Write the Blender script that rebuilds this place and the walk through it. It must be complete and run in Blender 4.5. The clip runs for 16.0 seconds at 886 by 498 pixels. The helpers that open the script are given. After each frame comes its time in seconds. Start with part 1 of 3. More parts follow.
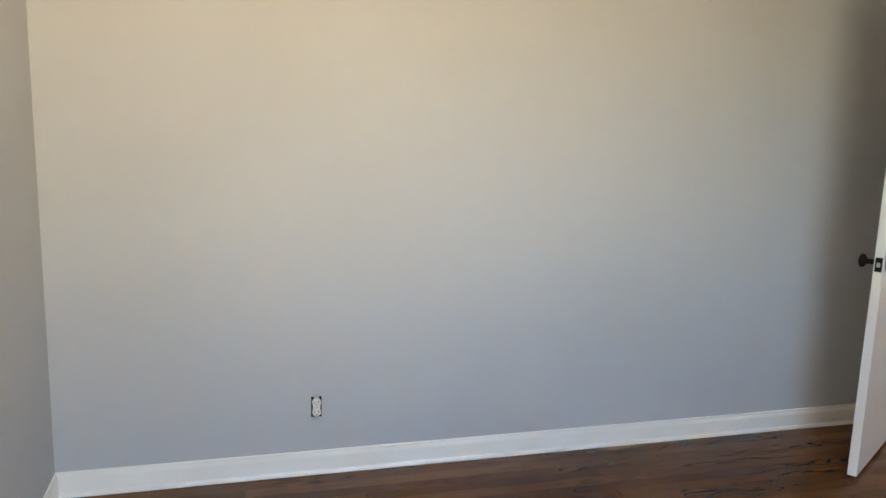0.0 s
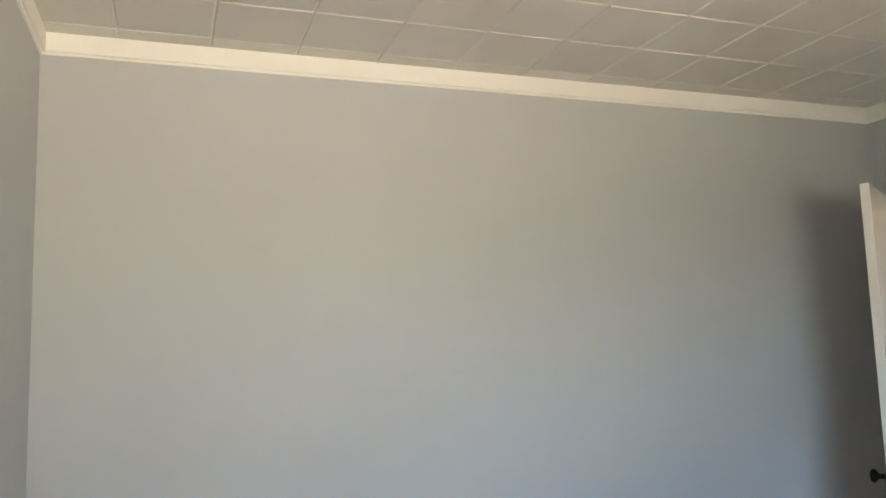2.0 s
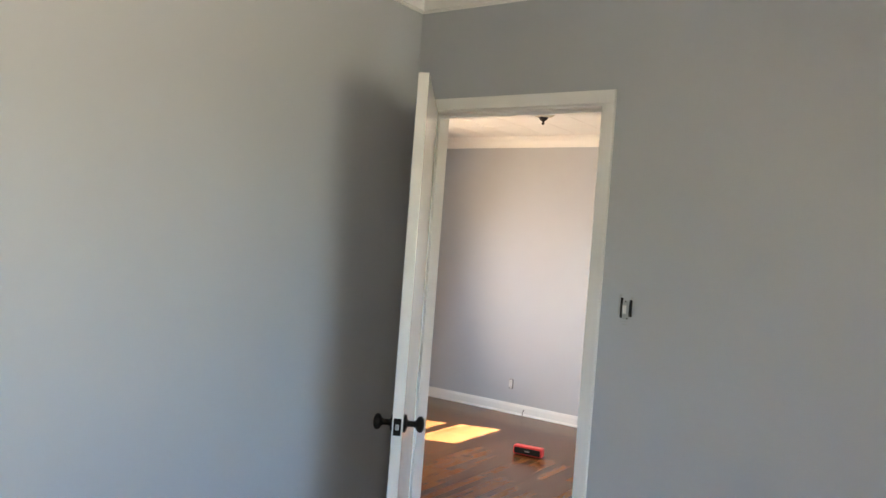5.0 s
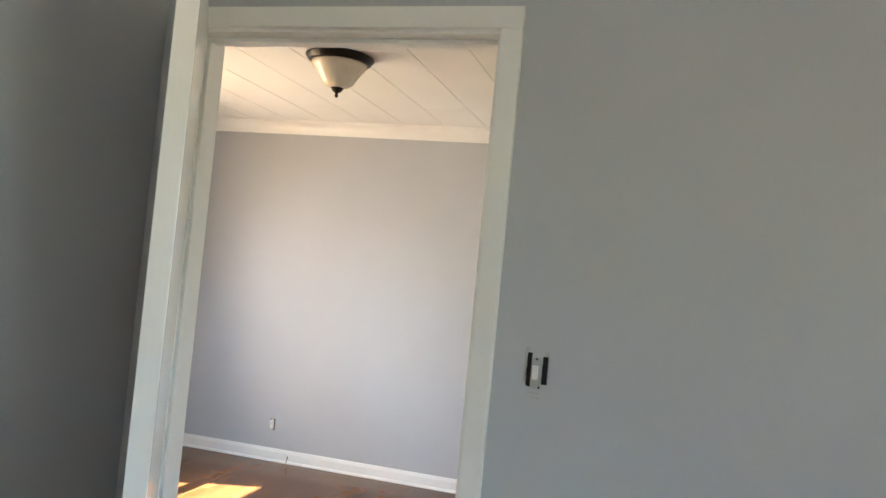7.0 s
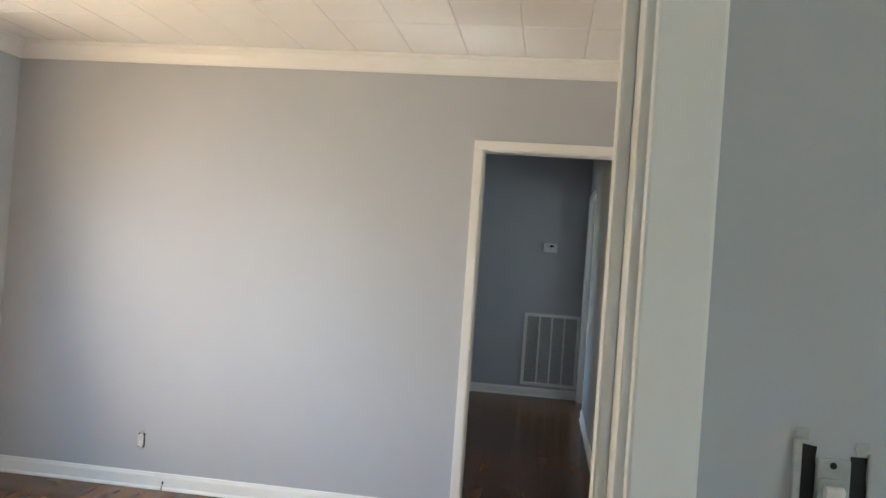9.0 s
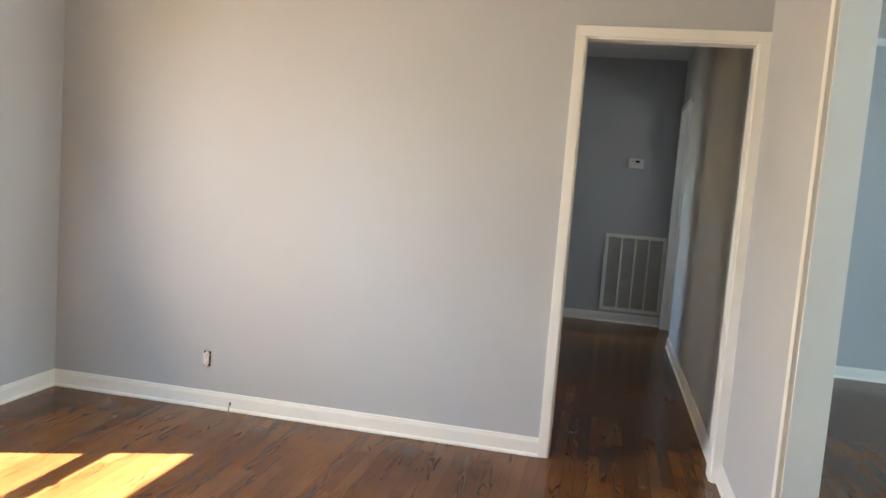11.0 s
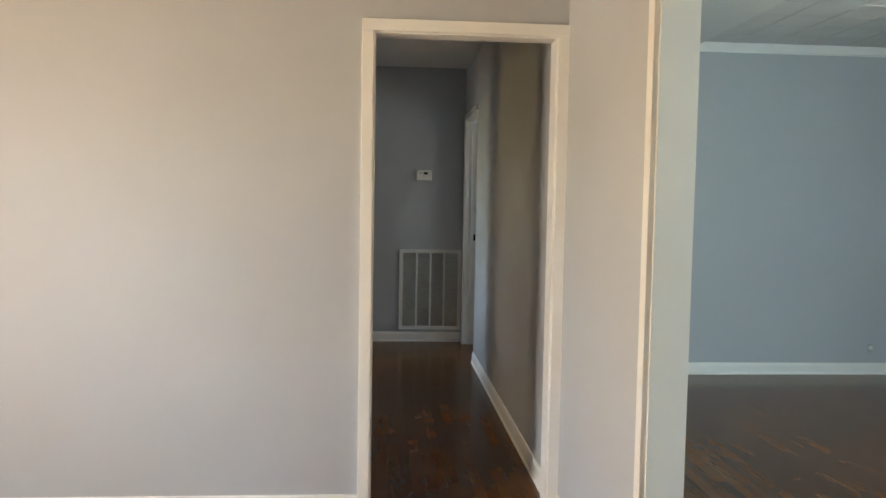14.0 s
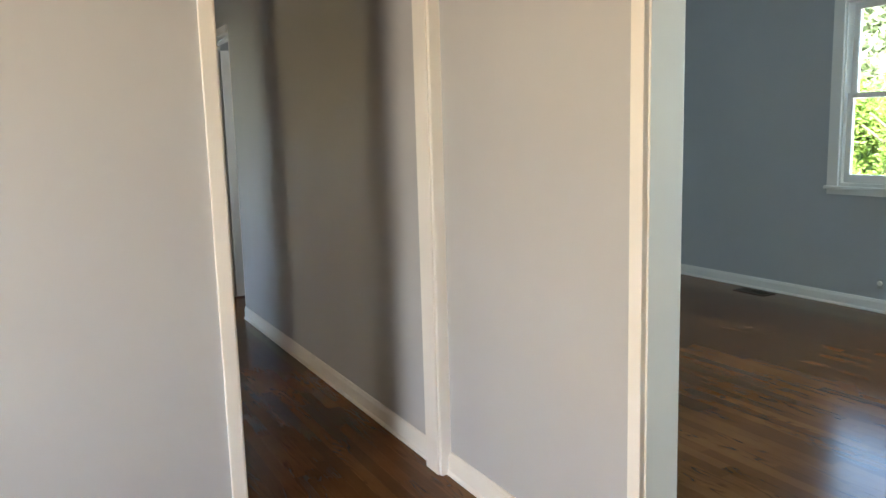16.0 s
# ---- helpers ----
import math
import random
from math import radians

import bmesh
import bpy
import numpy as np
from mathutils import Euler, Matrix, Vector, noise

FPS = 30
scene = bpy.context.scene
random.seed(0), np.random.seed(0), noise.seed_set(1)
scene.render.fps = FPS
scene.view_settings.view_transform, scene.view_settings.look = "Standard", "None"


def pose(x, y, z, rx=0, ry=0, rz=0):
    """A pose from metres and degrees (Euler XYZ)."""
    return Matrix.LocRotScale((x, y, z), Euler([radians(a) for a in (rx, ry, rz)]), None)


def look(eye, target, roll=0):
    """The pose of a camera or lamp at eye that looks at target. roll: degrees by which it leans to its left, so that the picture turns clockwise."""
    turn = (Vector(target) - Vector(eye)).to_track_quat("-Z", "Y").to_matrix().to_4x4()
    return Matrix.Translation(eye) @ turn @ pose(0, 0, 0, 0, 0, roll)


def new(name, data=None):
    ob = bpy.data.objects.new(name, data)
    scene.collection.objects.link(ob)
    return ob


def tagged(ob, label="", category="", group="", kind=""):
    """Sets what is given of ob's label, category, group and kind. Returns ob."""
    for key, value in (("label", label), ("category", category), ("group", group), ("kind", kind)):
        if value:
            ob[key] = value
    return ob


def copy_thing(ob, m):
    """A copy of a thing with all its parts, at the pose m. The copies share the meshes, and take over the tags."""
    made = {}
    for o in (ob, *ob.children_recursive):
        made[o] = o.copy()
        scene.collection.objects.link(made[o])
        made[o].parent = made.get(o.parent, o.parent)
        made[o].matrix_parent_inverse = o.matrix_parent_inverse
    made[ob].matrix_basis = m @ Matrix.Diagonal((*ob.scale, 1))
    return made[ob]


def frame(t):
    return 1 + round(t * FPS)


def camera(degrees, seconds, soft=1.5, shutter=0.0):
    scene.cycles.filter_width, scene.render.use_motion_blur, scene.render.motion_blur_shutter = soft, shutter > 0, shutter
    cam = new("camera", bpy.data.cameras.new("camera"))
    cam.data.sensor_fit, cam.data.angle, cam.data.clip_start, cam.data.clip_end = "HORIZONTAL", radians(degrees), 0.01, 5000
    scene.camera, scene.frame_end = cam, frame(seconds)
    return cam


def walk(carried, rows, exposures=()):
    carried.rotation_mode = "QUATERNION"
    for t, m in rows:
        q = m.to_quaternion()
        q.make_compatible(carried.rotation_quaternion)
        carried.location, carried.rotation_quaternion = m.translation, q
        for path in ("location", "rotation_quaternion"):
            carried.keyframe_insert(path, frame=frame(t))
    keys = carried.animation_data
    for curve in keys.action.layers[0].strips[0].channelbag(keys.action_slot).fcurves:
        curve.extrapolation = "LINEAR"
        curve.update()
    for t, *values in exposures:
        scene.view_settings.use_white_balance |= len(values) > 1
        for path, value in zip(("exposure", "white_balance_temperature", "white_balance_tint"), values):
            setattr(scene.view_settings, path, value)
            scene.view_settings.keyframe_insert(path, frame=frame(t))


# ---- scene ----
cam = camera(59.6, 16.0)
PATH = [
    (0, (2.871, -3.03, 1.408), (0.975, -2.498, 1.063), 1.7),
    (1, (2.802, -3.206, 1.454), (0.946, -2.46, 1.405), 3.1),
    (1.5, (2.794, -3.222, 1.469), (0.94, -2.479, 1.576), 1.1),
    (2, (2.805, -3.225, 1.465), (0.932, -2.563, 1.697), -1.7),
    (2.5, (2.757, -3.26, 1.481), (0.943, -2.446, 1.699), -1.6),
    (3, (2.699, -3.208, 1.485), (1.019, -2.134, 1.63), -0.6),
    (3.5, (2.553, -3.139, 1.484), (1.042, -1.831, 1.557), 1.3),
    (3.7, (2.495, -3.093, 1.476), (1.043, -1.718, 1.515), 2.3),
    (5.8, (1.699, -2.219, 1.49), (0.75, -0.46, 1.544), 3.9),
    (6, (1.624, -2.113, 1.502), (0.736, -0.323, 1.575), 3.9),
    (6.5, (1.395, -1.885, 1.49), (0.719, -0.004, 1.566), 4.1),
    (7, (1.235, -1.640, 1.491), (0.689, 0.283, 1.557), 5.5),
    (7.5, (1.108, -1.371, 1.484), (0.652, 0.576, 1.527), 5.5),
    (8, (0.964, -1.112, 1.477), (0.654, 0.864, 1.495), 4.2),
    (8.5, (0.862, -0.827, 1.476), (0.636, 1.161, 1.474), 3.3),
    (9, (0.790, -0.580, 1.462), (0.525, 1.402, 1.472), 4.05),
    (9.5, (0.696, -0.43, 1.41), (0.345, 1.539, 1.412), 4.3),
    (10, (0.634, -0.346, 1.365), (0.178, 1.601, 1.329), 5.9),
    (10.2, (0.625, -0.308, 1.351), (0.115, 1.625, 1.285), 6.3),
    (12.3, (0.511, 0.107, 1.347), (0.334, 2.072, 1.017), 1.3),
    (12.5, (0.516, 0.126, 1.347), (0.336, 2.097, 1.06), 1.3),
    (13, (0.528, 0.158, 1.349), (0.398, 2.148, 1.187), 0.5),
    (13.5, (0.52, 0.233, 1.348), (0.568, 2.232, 1.314), 0.6),
    (14, (0.471, 0.37, 1.337), (0.619, 2.361, 1.218), 1.0),
    (14.5, (0.378, 0.554, 1.359), (0.522, 2.54, 1.17), 2.0),
    (15, (0.201, 0.703, 1.363), (0.47, 2.671, 1.133), 0.5),
    (15.5, (0.028, 0.84, 1.345), (0.614, 2.733, 1.079), -1.1),
    (16, (-0.167, 1.022, 1.35), (0.769, 2.765, 1.052), -1.6),
]
EXPOSURES = [   # seconds, stops, kelvin, tint
    (0, 4.15, 7200, 14), (1.5, 3.76, 6300, 12), (3.5, 3.85, 6250, 13), (6, 4.15, 6150, 10), (7, 4.05, 5980, 8), (8.5, 3.95, 5750, 5),
    (9.5, 3.85, 5850, 5), (10, 3.9, 6500, 10), (12.5, 4.08, 6200, 5), (13.5, 3.9, 6750, 7), (15, 4.02, 6800, 8), (16, 4.0, 6600, 7),
]
walk(cam, [(t, look(eye, target, roll)) for t, eye, target, roll in PATH], EXPOSURES)

# ---- light ----
SUN_ELEV, SUN_HEAD = 52.2, 21.5     # degrees up; heading of the rays from +x towards +y
world = bpy.data.worlds.new("sky")
scene.world = world
scene.cycles.blur_glossy = 0.2
scene.cycles.caustics_reflective = True
world.use_nodes = True
wn = world.node_tree.nodes
wn.clear()
sky = wn.new("ShaderNodeTexSky")
sky.sky_type = 'NISHITA'
sky.sun_disc = False
sky.sun_elevation = radians(SUN_ELEV)
sky.sun_rotation = radians(270 - SUN_HEAD)
back = wn.new("ShaderNodeBackground")
back.inputs["Strength"].default_value = 0.15
wout = wn.new("ShaderNodeOutputWorld")
world.node_tree.links.new(sky.outputs[0], back.inputs[0])
world.node_tree.links.new(back.outputs[0], wout.inputs[0])

sun = new("sun", bpy.data.lights.new("sun", 'SUN'))
sun.data.energy = 5.0
sun.data.angle = radians(0.55)
sun.data.color = (1.0, 0.94, 0.85)
ce, se = math.cos(radians(SUN_ELEV)), math.sin(radians(SUN_ELEV))
sdir = Vector((ce * math.cos(radians(SUN_HEAD)), ce * math.sin(radians(SUN_HEAD)), -se))
sun.matrix_world = look(-sdir * 30, (0, 0, 0))


def window_light(x, y, z, w, h, toward, power, colour):
    """Area lamp added in one window opening to stand in for daylight."""
    lamp = new("window_fill", bpy.data.lights.new("window_fill", 'AREA'))
    lamp.data.shape, lamp.data.size, lamp.data.size_y = 'RECTANGLE', w, h
    lamp.data.energy, lamp.data.color = power, colour
    lamp.matrix_world = look((x, y, z), (x + toward[0], y + toward[1], z + toward[2]))
    return lamp


# ---- sizes ----
T = 0.12             # wall thickness
CEIL = 2.53
AX, AY = 4.05, -3.65     # bedroom: x 0..AX, y AY..0
BX0, BX1, BY1 = -2.365, 1.225, 3.61   # front room: y T..BY1
HX0, HY1 = 0.08, 7.76                 # hall beyond the front room
R0, R1, RH = 6.77, 7.62, 2.10         # doorway on the hall's side, along y
L0, L1 = 6.20, 7.00                   # doorways on the hall's other side; the second is unseen, added for light
M0, M1 = 4.38, 5.30
HCEIL, CCEIL = 2.61, 2.63
CX0, CX1, CY1 = 1.337, 5.09, 6.35   # side room
D0, D1, DH = 0.09, 0.85, 2.03         # bedroom doorway
H0, H1, HH = 0.42, 1.172, 2.03        # hall opening
HT, HXR = 0.10, 1.217                 # thickness of the wall it is in; the hall's side wall
O0, O1, OH = 1.36, 2.498, 2.07         # wide opening to the side room, along y
CW = 0.056                            # casing width


# windows: (from, to, low, high) along their walls
AWIN = (-2.90, -1.15, 0.86, 2.06)
BWIN = (1.70, 2.53, 0.56, 1.90)
CWIN = (3.75, 4.65, 0.88, 2.20)
LWIN = (6.10, 7.30, 0.86, 2.06)
# Unseen opening, added and sized for the warm band on the hall wall.
MWIN_ADDED = (4.35, 4.95, 1.20, 1.80)
# Never in view: an opening added to carry the side room's fill light.
CWIN_ADDED = (0.90, 1.80, 0.88, 2.20)
# Added out of sight, to brighten the jamb at the hall's end.
EWIN_ADDED = (6.60, 7.20, 1.10, 1.90)
# light through each window: place, window, side, then power, colour and (skew, tilt, spread) of sky and sunlit ground
# The front room's warm share also stands in for sun bounced off its floor.
for wx, win, side, skyp, skyc, skyd, gndp, gndc, gndd in (
        (AX + 0.02, AWIN, -1, 1.25, (0.34, 0.64, 1.0), (-0.32, -0.75, 120), 3.7, (1.0, 0.77, 0.46), (-0.45, 0.75, 108)),
        (BX0 - 0.02, BWIN, 1, 0.8, (0.50, 0.76, 1.0), (0.8, -0.5, 105), 3.3, (1.0, 0.69, 0.40), (0.0, 0.3, 160)),
        (CX1 + 0.02, CWIN_ADDED, -1, 6.4, (0.57, 0.79, 1.0), (1.1, -0.35, 175), 2.0, (0.92, 1.0, 0.62), (0.7, 0.5, 150)),
        (BX0 - 0.02, LWIN, 1, 0.3, (0.70, 0.85, 1.0), (0.1, -0.5, 170), 0.3, (1.0, 0.80, 0.54), (0.1, 0.3, 150)),
        (BX0 - 0.02, MWIN_ADDED, 1, 0.04, (0.72, 0.86, 1.0), (0.1, -0.5, 170), 0.6, (1.0, 0.70, 0.32), (0.1, 0.1, 150)),
        (2.92, EWIN_ADDED, -1, 0.4, (0.70, 0.85, 1.0), (0.3, -0.3, 170), 0.25, (1.0, 0.85, 0.62), (0.3, 0.3, 150))):
    wy, wz, ww, wh = (win[0] + win[1]) / 2, (win[2] + win[3]) / 2, win[1] - win[0] - 0.06, win[3] - win[2] - 0.06
    for power, colour, (skew, tilt, wide), inset in ((skyp, skyc, skyd, 0.0), (gndp, gndc, gndd, 0.01)):
        window_light(wx + side * inset, wy, wz, ww, wh, (side, skew, tilt), power, colour).data.spread = radians(wide)


# ---- materials ----
def mat(name):
    m = bpy.data.materials.new(name)
    m.use_nodes = True
    nt = m.node_tree
    return m, nt, nt.nodes["Principled BSDF"]


def noise_tex(nt, scale, detail=4, rough=0.55, vec=None):
    n = nt.nodes.new("ShaderNodeTexNoise")
    n.inputs["Scale"].default_value = scale
    n.inputs["Detail"].default_value = detail
    n.inputs["Roughness"].default_value = rough
    if vec:
        nt.links.new(vec, n.inputs["Vector"])
    return n


def coords(nt, scale=(1, 1, 1)):
    """World place, so that the grain runs on over joined pieces."""
    g = nt.nodes.new("ShaderNodeNewGeometry")
    mp = nt.nodes.new("ShaderNodeMapping")
    mp.inputs["Scale"].default_value = scale
    nt.links.new(g.outputs["Position"], mp.inputs["Vector"])
    return mp.outputs["Vector"]


def ramp(nt, fac, stops):
    r = nt.nodes.new("ShaderNodeValToRGB")
    els = r.color_ramp.elements
    while len(els) < len(stops):
        els.new(0.5)
    for e, (p, c) in zip(els, stops):
        e.position, e.color = p, (*c, 1)
    nt.links.new(fac, r.inputs["Fac"])
    return r.outputs["Color"]


def bump(nt, p, height, strength, distance):
    b = nt.nodes.new("ShaderNodeBump")
    b.inputs["Strength"].default_value, b.inputs["Distance"].default_value = strength, distance
    nt.links.new(height, b.inputs["Height"])
    nt.links.new(b.outputs["Normal"], p.inputs["Normal"])


def paint(name, colour, rough, spread=0.03, orange=0.05, scale=1.3, sheen=0.04):
    m, nt, p = mat(name)
    v = coords(nt)
    big = noise_tex(nt, scale, 3, 0.5, v)
    lo, hi = [tuple(c * k for c in colour) for k in (1 - spread, 1 + spread)]
    nt.links.new(ramp(nt, big.outputs["Fac"], [(0.3, lo), (0.7, hi)]), p.inputs["Base Color"])
    rr = nt.nodes.new("ShaderNodeMapRange")
    mid = noise_tex(nt, 6, 4, 0.6, v)
    nt.links.new(mid.outputs["Fac"], rr.inputs["Value"])
    rr.inputs["To Min"].default_value, rr.inputs["To Max"].default_value = rough - sheen, rough + sheen
    nt.links.new(rr.outputs["Result"], p.inputs["Roughness"])
    bump(nt, p, noise_tex(nt, 260, 2, 0.5, v).outputs["Fac"], orange, 0.002)
    return m


def plain(name, colour, rough, metal=0.0, scale=40, relief=0.03):
    m, nt, p = mat(name)
    v = coords(nt)
    n = noise_tex(nt, scale, 4, 0.6, v)
    lo, hi = [tuple(min(1, c * k) for c in colour) for k in (0.88, 1.1)]
    nt.links.new(ramp(nt, n.outputs["Fac"], [(0.3, lo), (0.7, hi)]), p.inputs["Base Color"])
    p.inputs["Roughness"].default_value, p.inputs["Metallic"].default_value = rough, metal
    bump(nt, p, n.outputs["Fac"], relief, 0.002)
    return m


def oak_floor(name, island):
    """Dark walnut-stained oak strips under a satin varnish."""
    m, nt, p = mat(name)
    if island:
        rnd = nt.nodes.new("ShaderNodeNewGeometry").outputs["Random Per Island"]
    else:
        rnd = nt.nodes.new("ShaderNodeObjectInfo").outputs["Random"]
    g = nt.nodes.new("ShaderNodeNewGeometry")
    shift = nt.nodes.new("ShaderNodeVectorMath")
    shift.operation = 'MULTIPLY_ADD'
    comb = nt.nodes.new("ShaderNodeCombineXYZ")
    for k in range(3):
        nt.links.new(rnd, comb.inputs[k])
    nt.links.new(comb.outputs[0], shift.inputs[0])
    shift.inputs[1].default_value = (7.3, 31.0, 3.1)
    nt.links.new(g.outputs["Position"], shift.inputs[2])
    mp = nt.nodes.new("ShaderNodeMapping")
    mp.inputs["Scale"].default_value = (13, 1.3, 1)
    nt.links.new(shift.outputs[0], mp.inputs["Vector"])
    field = noise_tex(nt, 1.0, 2, 0.45, mp.outputs["Vector"])
    rings = nt.nodes.new("ShaderNodeMath")
    rings.operation = 'MULTIPLY'
    rings.inputs[1].default_value = 27.0
    nt.links.new(field.outputs["Fac"], rings.inputs[0])
    line = nt.nodes.new("ShaderNodeMath")
    line.operation = 'PINGPONG'
    line.inputs[1].default_value = 1.0
    nt.links.new(rings.outputs[0], line.inputs[0])
    mp3 = nt.nodes.new("ShaderNodeMapping")
    mp3.inputs["Scale"].default_value = (9, 1.6, 1)
    nt.links.new(shift.outputs[0], mp3.inputs["Vector"])
    where = noise_tex(nt, 1.0, 2, 0.5, mp3.outputs["Vector"])
    fade = nt.nodes.new("ShaderNodeMapRange")
    fade.inputs["From Min"].default_value, fade.inputs["From Max"].default_value = 0.50, 0.63
    nt.links.new(where.outputs["Fac"], fade.inputs["Value"])
    mp2 = nt.nodes.new("ShaderNodeMapping")
    mp2.inputs["Scale"].default_value = (260, 9, 1)
    nt.links.new(shift.outputs[0], mp2.inputs["Vector"])
    pores = noise_tex(nt, 1.0, 4, 0.65, mp2.outputs["Vector"])
    blot = noise_tex(nt, 1.7, 3, 0.5, g.outputs["Position"])
    tone = ramp(nt, rnd, [(0.0, (0.112, 0.045, 0.014)), (0.5, (0.142, 0.059, 0.019)), (1.0, (0.178, 0.078, 0.027))])
    lines = ramp(nt, line.outputs[0], [(0.0, (0.38, 0.30, 0.22)), (0.14, (0.50, 0.42, 0.33)), (0.32, (0.92, 0.90, 0.86)), (1.0, (1.06, 1.06, 1.04))])
    gmix = nt.nodes.new("ShaderNodeMixRGB")
    gmix.inputs[1].default_value = (0.95, 0.94, 0.93, 1)
    nt.links.new(fade.outputs["Result"], gmix.inputs[0])
    nt.links.new(lines, gmix.inputs[2])
    grain = gmix.outputs[0]
    fine = ramp(nt, pores.outputs["Fac"], [(0.3, (0.86, 0.84, 0.82)), (0.62, (1.05, 1.05, 1.05))])
    patchy = ramp(nt, blot.outputs["Fac"], [(0.3, (0.66, 0.64, 0.62)), (0.7, (1.22, 1.22, 1.22))])
    c = tone
    for layer in (grain, fine, patchy):
        x = nt.nodes.new("ShaderNodeMixRGB")
        x.blend_type, x.inputs[0].default_value = 'MULTIPLY', 1.0
        nt.links.new(c, x.inputs[1])
        nt.links.new(layer, x.inputs[2])
        c = x.outputs[0]
    nt.links.new(c, p.inputs["Base Color"])
    rr = nt.nodes.new("ShaderNodeMapRange")
    nt.links.new(blot.outputs["Fac"], rr.inputs["Value"])
    rr.inputs["To Min"].default_value, rr.inputs["To Max"].default_value = 0.17, 0.24
    nt.links.new(rr.outputs["Result"], p.inputs["Roughness"])
    p.inputs["Specular IOR Level"].default_value = 0.26
    bump(nt, p, pores.outputs["Fac"], 0.025, 0.0006)
    return m


WALL = paint("grey_wall_paint", (0.485, 0.505, 0.535), 0.62)
TRIM = paint("white_trim_paint", (0.86, 0.855, 0.83), 0.36, 0.02, 0.02, 4)
DOORP = paint("white_door_paint", (0.84, 0.835, 0.81), 0.12, 0.015, 0.004, 4, 0.01)
TILE = paint("white_ceiling_tile", (0.74, 0.73, 0.71), 0.75, 0.05, 0.25, 3.0)
PLANKC = paint("white_ceiling_board", (0.80, 0.79, 0.77), 0.55, 0.02, 0.05, 2.0)
OAK = oak_floor("stained_oak", False)
OAKJ = oak_floor("stained_oak_rest", True)
GAP = plain("dark_joint", (0.03, 0.014, 0.006), 0.9)
IRON = plain("oil_rubbed_bronze", (0.018, 0.015, 0.013), 0.35, 0.7)
PLAST = plain("white_plastic", (0.78, 0.77, 0.74), 0.35)
DARK = plain("dark_void", (0.01, 0.01, 0.01), 0.8)
GALV = plain("galvanised_steel", (0.5, 0.5, 0.5), 0.4, 0.9)
RED = plain("red_plastic", (0.55, 0.03, 0.03), 0.4)
BRASS = plain("spring_steel", (0.35, 0.33, 0.3), 0.35, 1.0)


# ---- mesh helpers ----
def link(name, bm, material, parent=None, label="", bevel=0.0, seg=2, smooth=False):
    """One mesh object out of a bmesh; a part where it has a parent."""
    if bevel:
        es = [e for e in bm.edges if len(e.link_faces) == 2 and e.calc_face_angle(0) > 0.5]
        bmesh.ops.bevel(bm, geom=es, offset=bevel, segments=seg, profile=0.6, affect='EDGES', clamp_overlap=True)
    bmesh.ops.recalc_face_normals(bm, faces=bm.faces[:])
    me = bpy.data.meshes.new(name)
    bm.to_mesh(me)
    bm.free()
    for m in (material if isinstance(material, (list, tuple)) else [material]):
        me.materials.append(m)
    if smooth:
        for f in me.polygons:
            f.use_smooth = True
    ob = new(name, me)
    if parent:
        ob.parent = parent
    if label:
        ob["label"] = label
    return ob


def part(name, bm, material, parent, label="", bevel=0.0, seg=2, smooth=False):
    return link(name, bm, material, parent, label, bevel, seg, smooth)


def box(bm, x0, x1, y0, y1, z0, z1):
    m = Matrix.LocRotScale(((x0 + x1) / 2, (y0 + y1) / 2, (z0 + z1) / 2), None, (abs(x1 - x0), abs(y1 - y0), abs(z1 - z0)))
    return bmesh.ops.create_cube(bm, size=1, matrix=m)["verts"]


def boxes(*rows):
    bm = bmesh.new()
    for r in rows:
        box(bm, *r)
    return bm


def sweep(bm, profile, p0, p1, up=(0, 0, 1), out=(0, 1, 0)):
    """A straight moulding from p0 to p1; profile: (out, up) pairs."""
    up, out = Vector(up), Vector(out)
    ends = []
    for p in (p0, p1):
        ends.append([bm.verts.new(Vector(p) + out * a + up * b) for a, b in profile])
    n = len(profile)
    for k in range(n):
        bm.faces.new((ends[0][k], ends[0][(k + 1) % n], ends[1][(k + 1) % n], ends[1][k]))
    bm.faces.new(ends[0])
    bm.faces.new(ends[1][::-1])
    return bm


def lathe(bm, profile, seg=28, axis='Z', at=(0, 0, 0)):
    """A turned body; profile: (radius, along) pairs."""
    rings = []
    for r, a in profile:
        ring = []
        for k in range(seg):
            t = 2 * math.pi * k / seg
            c, s = r * math.cos(t), r * math.sin(t)
            v = {'Z': (c, s, a), 'Y': (c, a, s), 'X': (a, c, s)}[axis]
            ring.append(bm.verts.new(Vector(v) + Vector(at)))
        rings.append(ring)
    for p, q in zip(rings, rings[1:]):
        for k in range(seg):
            bm.faces.new((p[k], p[(k + 1) % seg], q[(k + 1) % seg], q[k]))
    bm.faces.new(rings[0][::-1])
    bm.faces.new(rings[-1])
    return bm


def wall_x(name, x0, x1, y0, y1, holes, label, top=2.75):
    """A wall that runs along x; holes: (from, to, low, high)."""
    bm = bmesh.new()
    at = x0
    for a, b, lo, hi in sorted(holes):
        box(bm, at, a, y0, y1, 0, top)
        if lo > 0:
            box(bm, a, b, y0, y1, 0, lo)
        box(bm, a, b, y0, y1, hi, top)
        at = b
    box(bm, at, x1, y0, y1, 0, top)
    return tagged(link(name, bm, WALL), label, "wall", kind="structure")


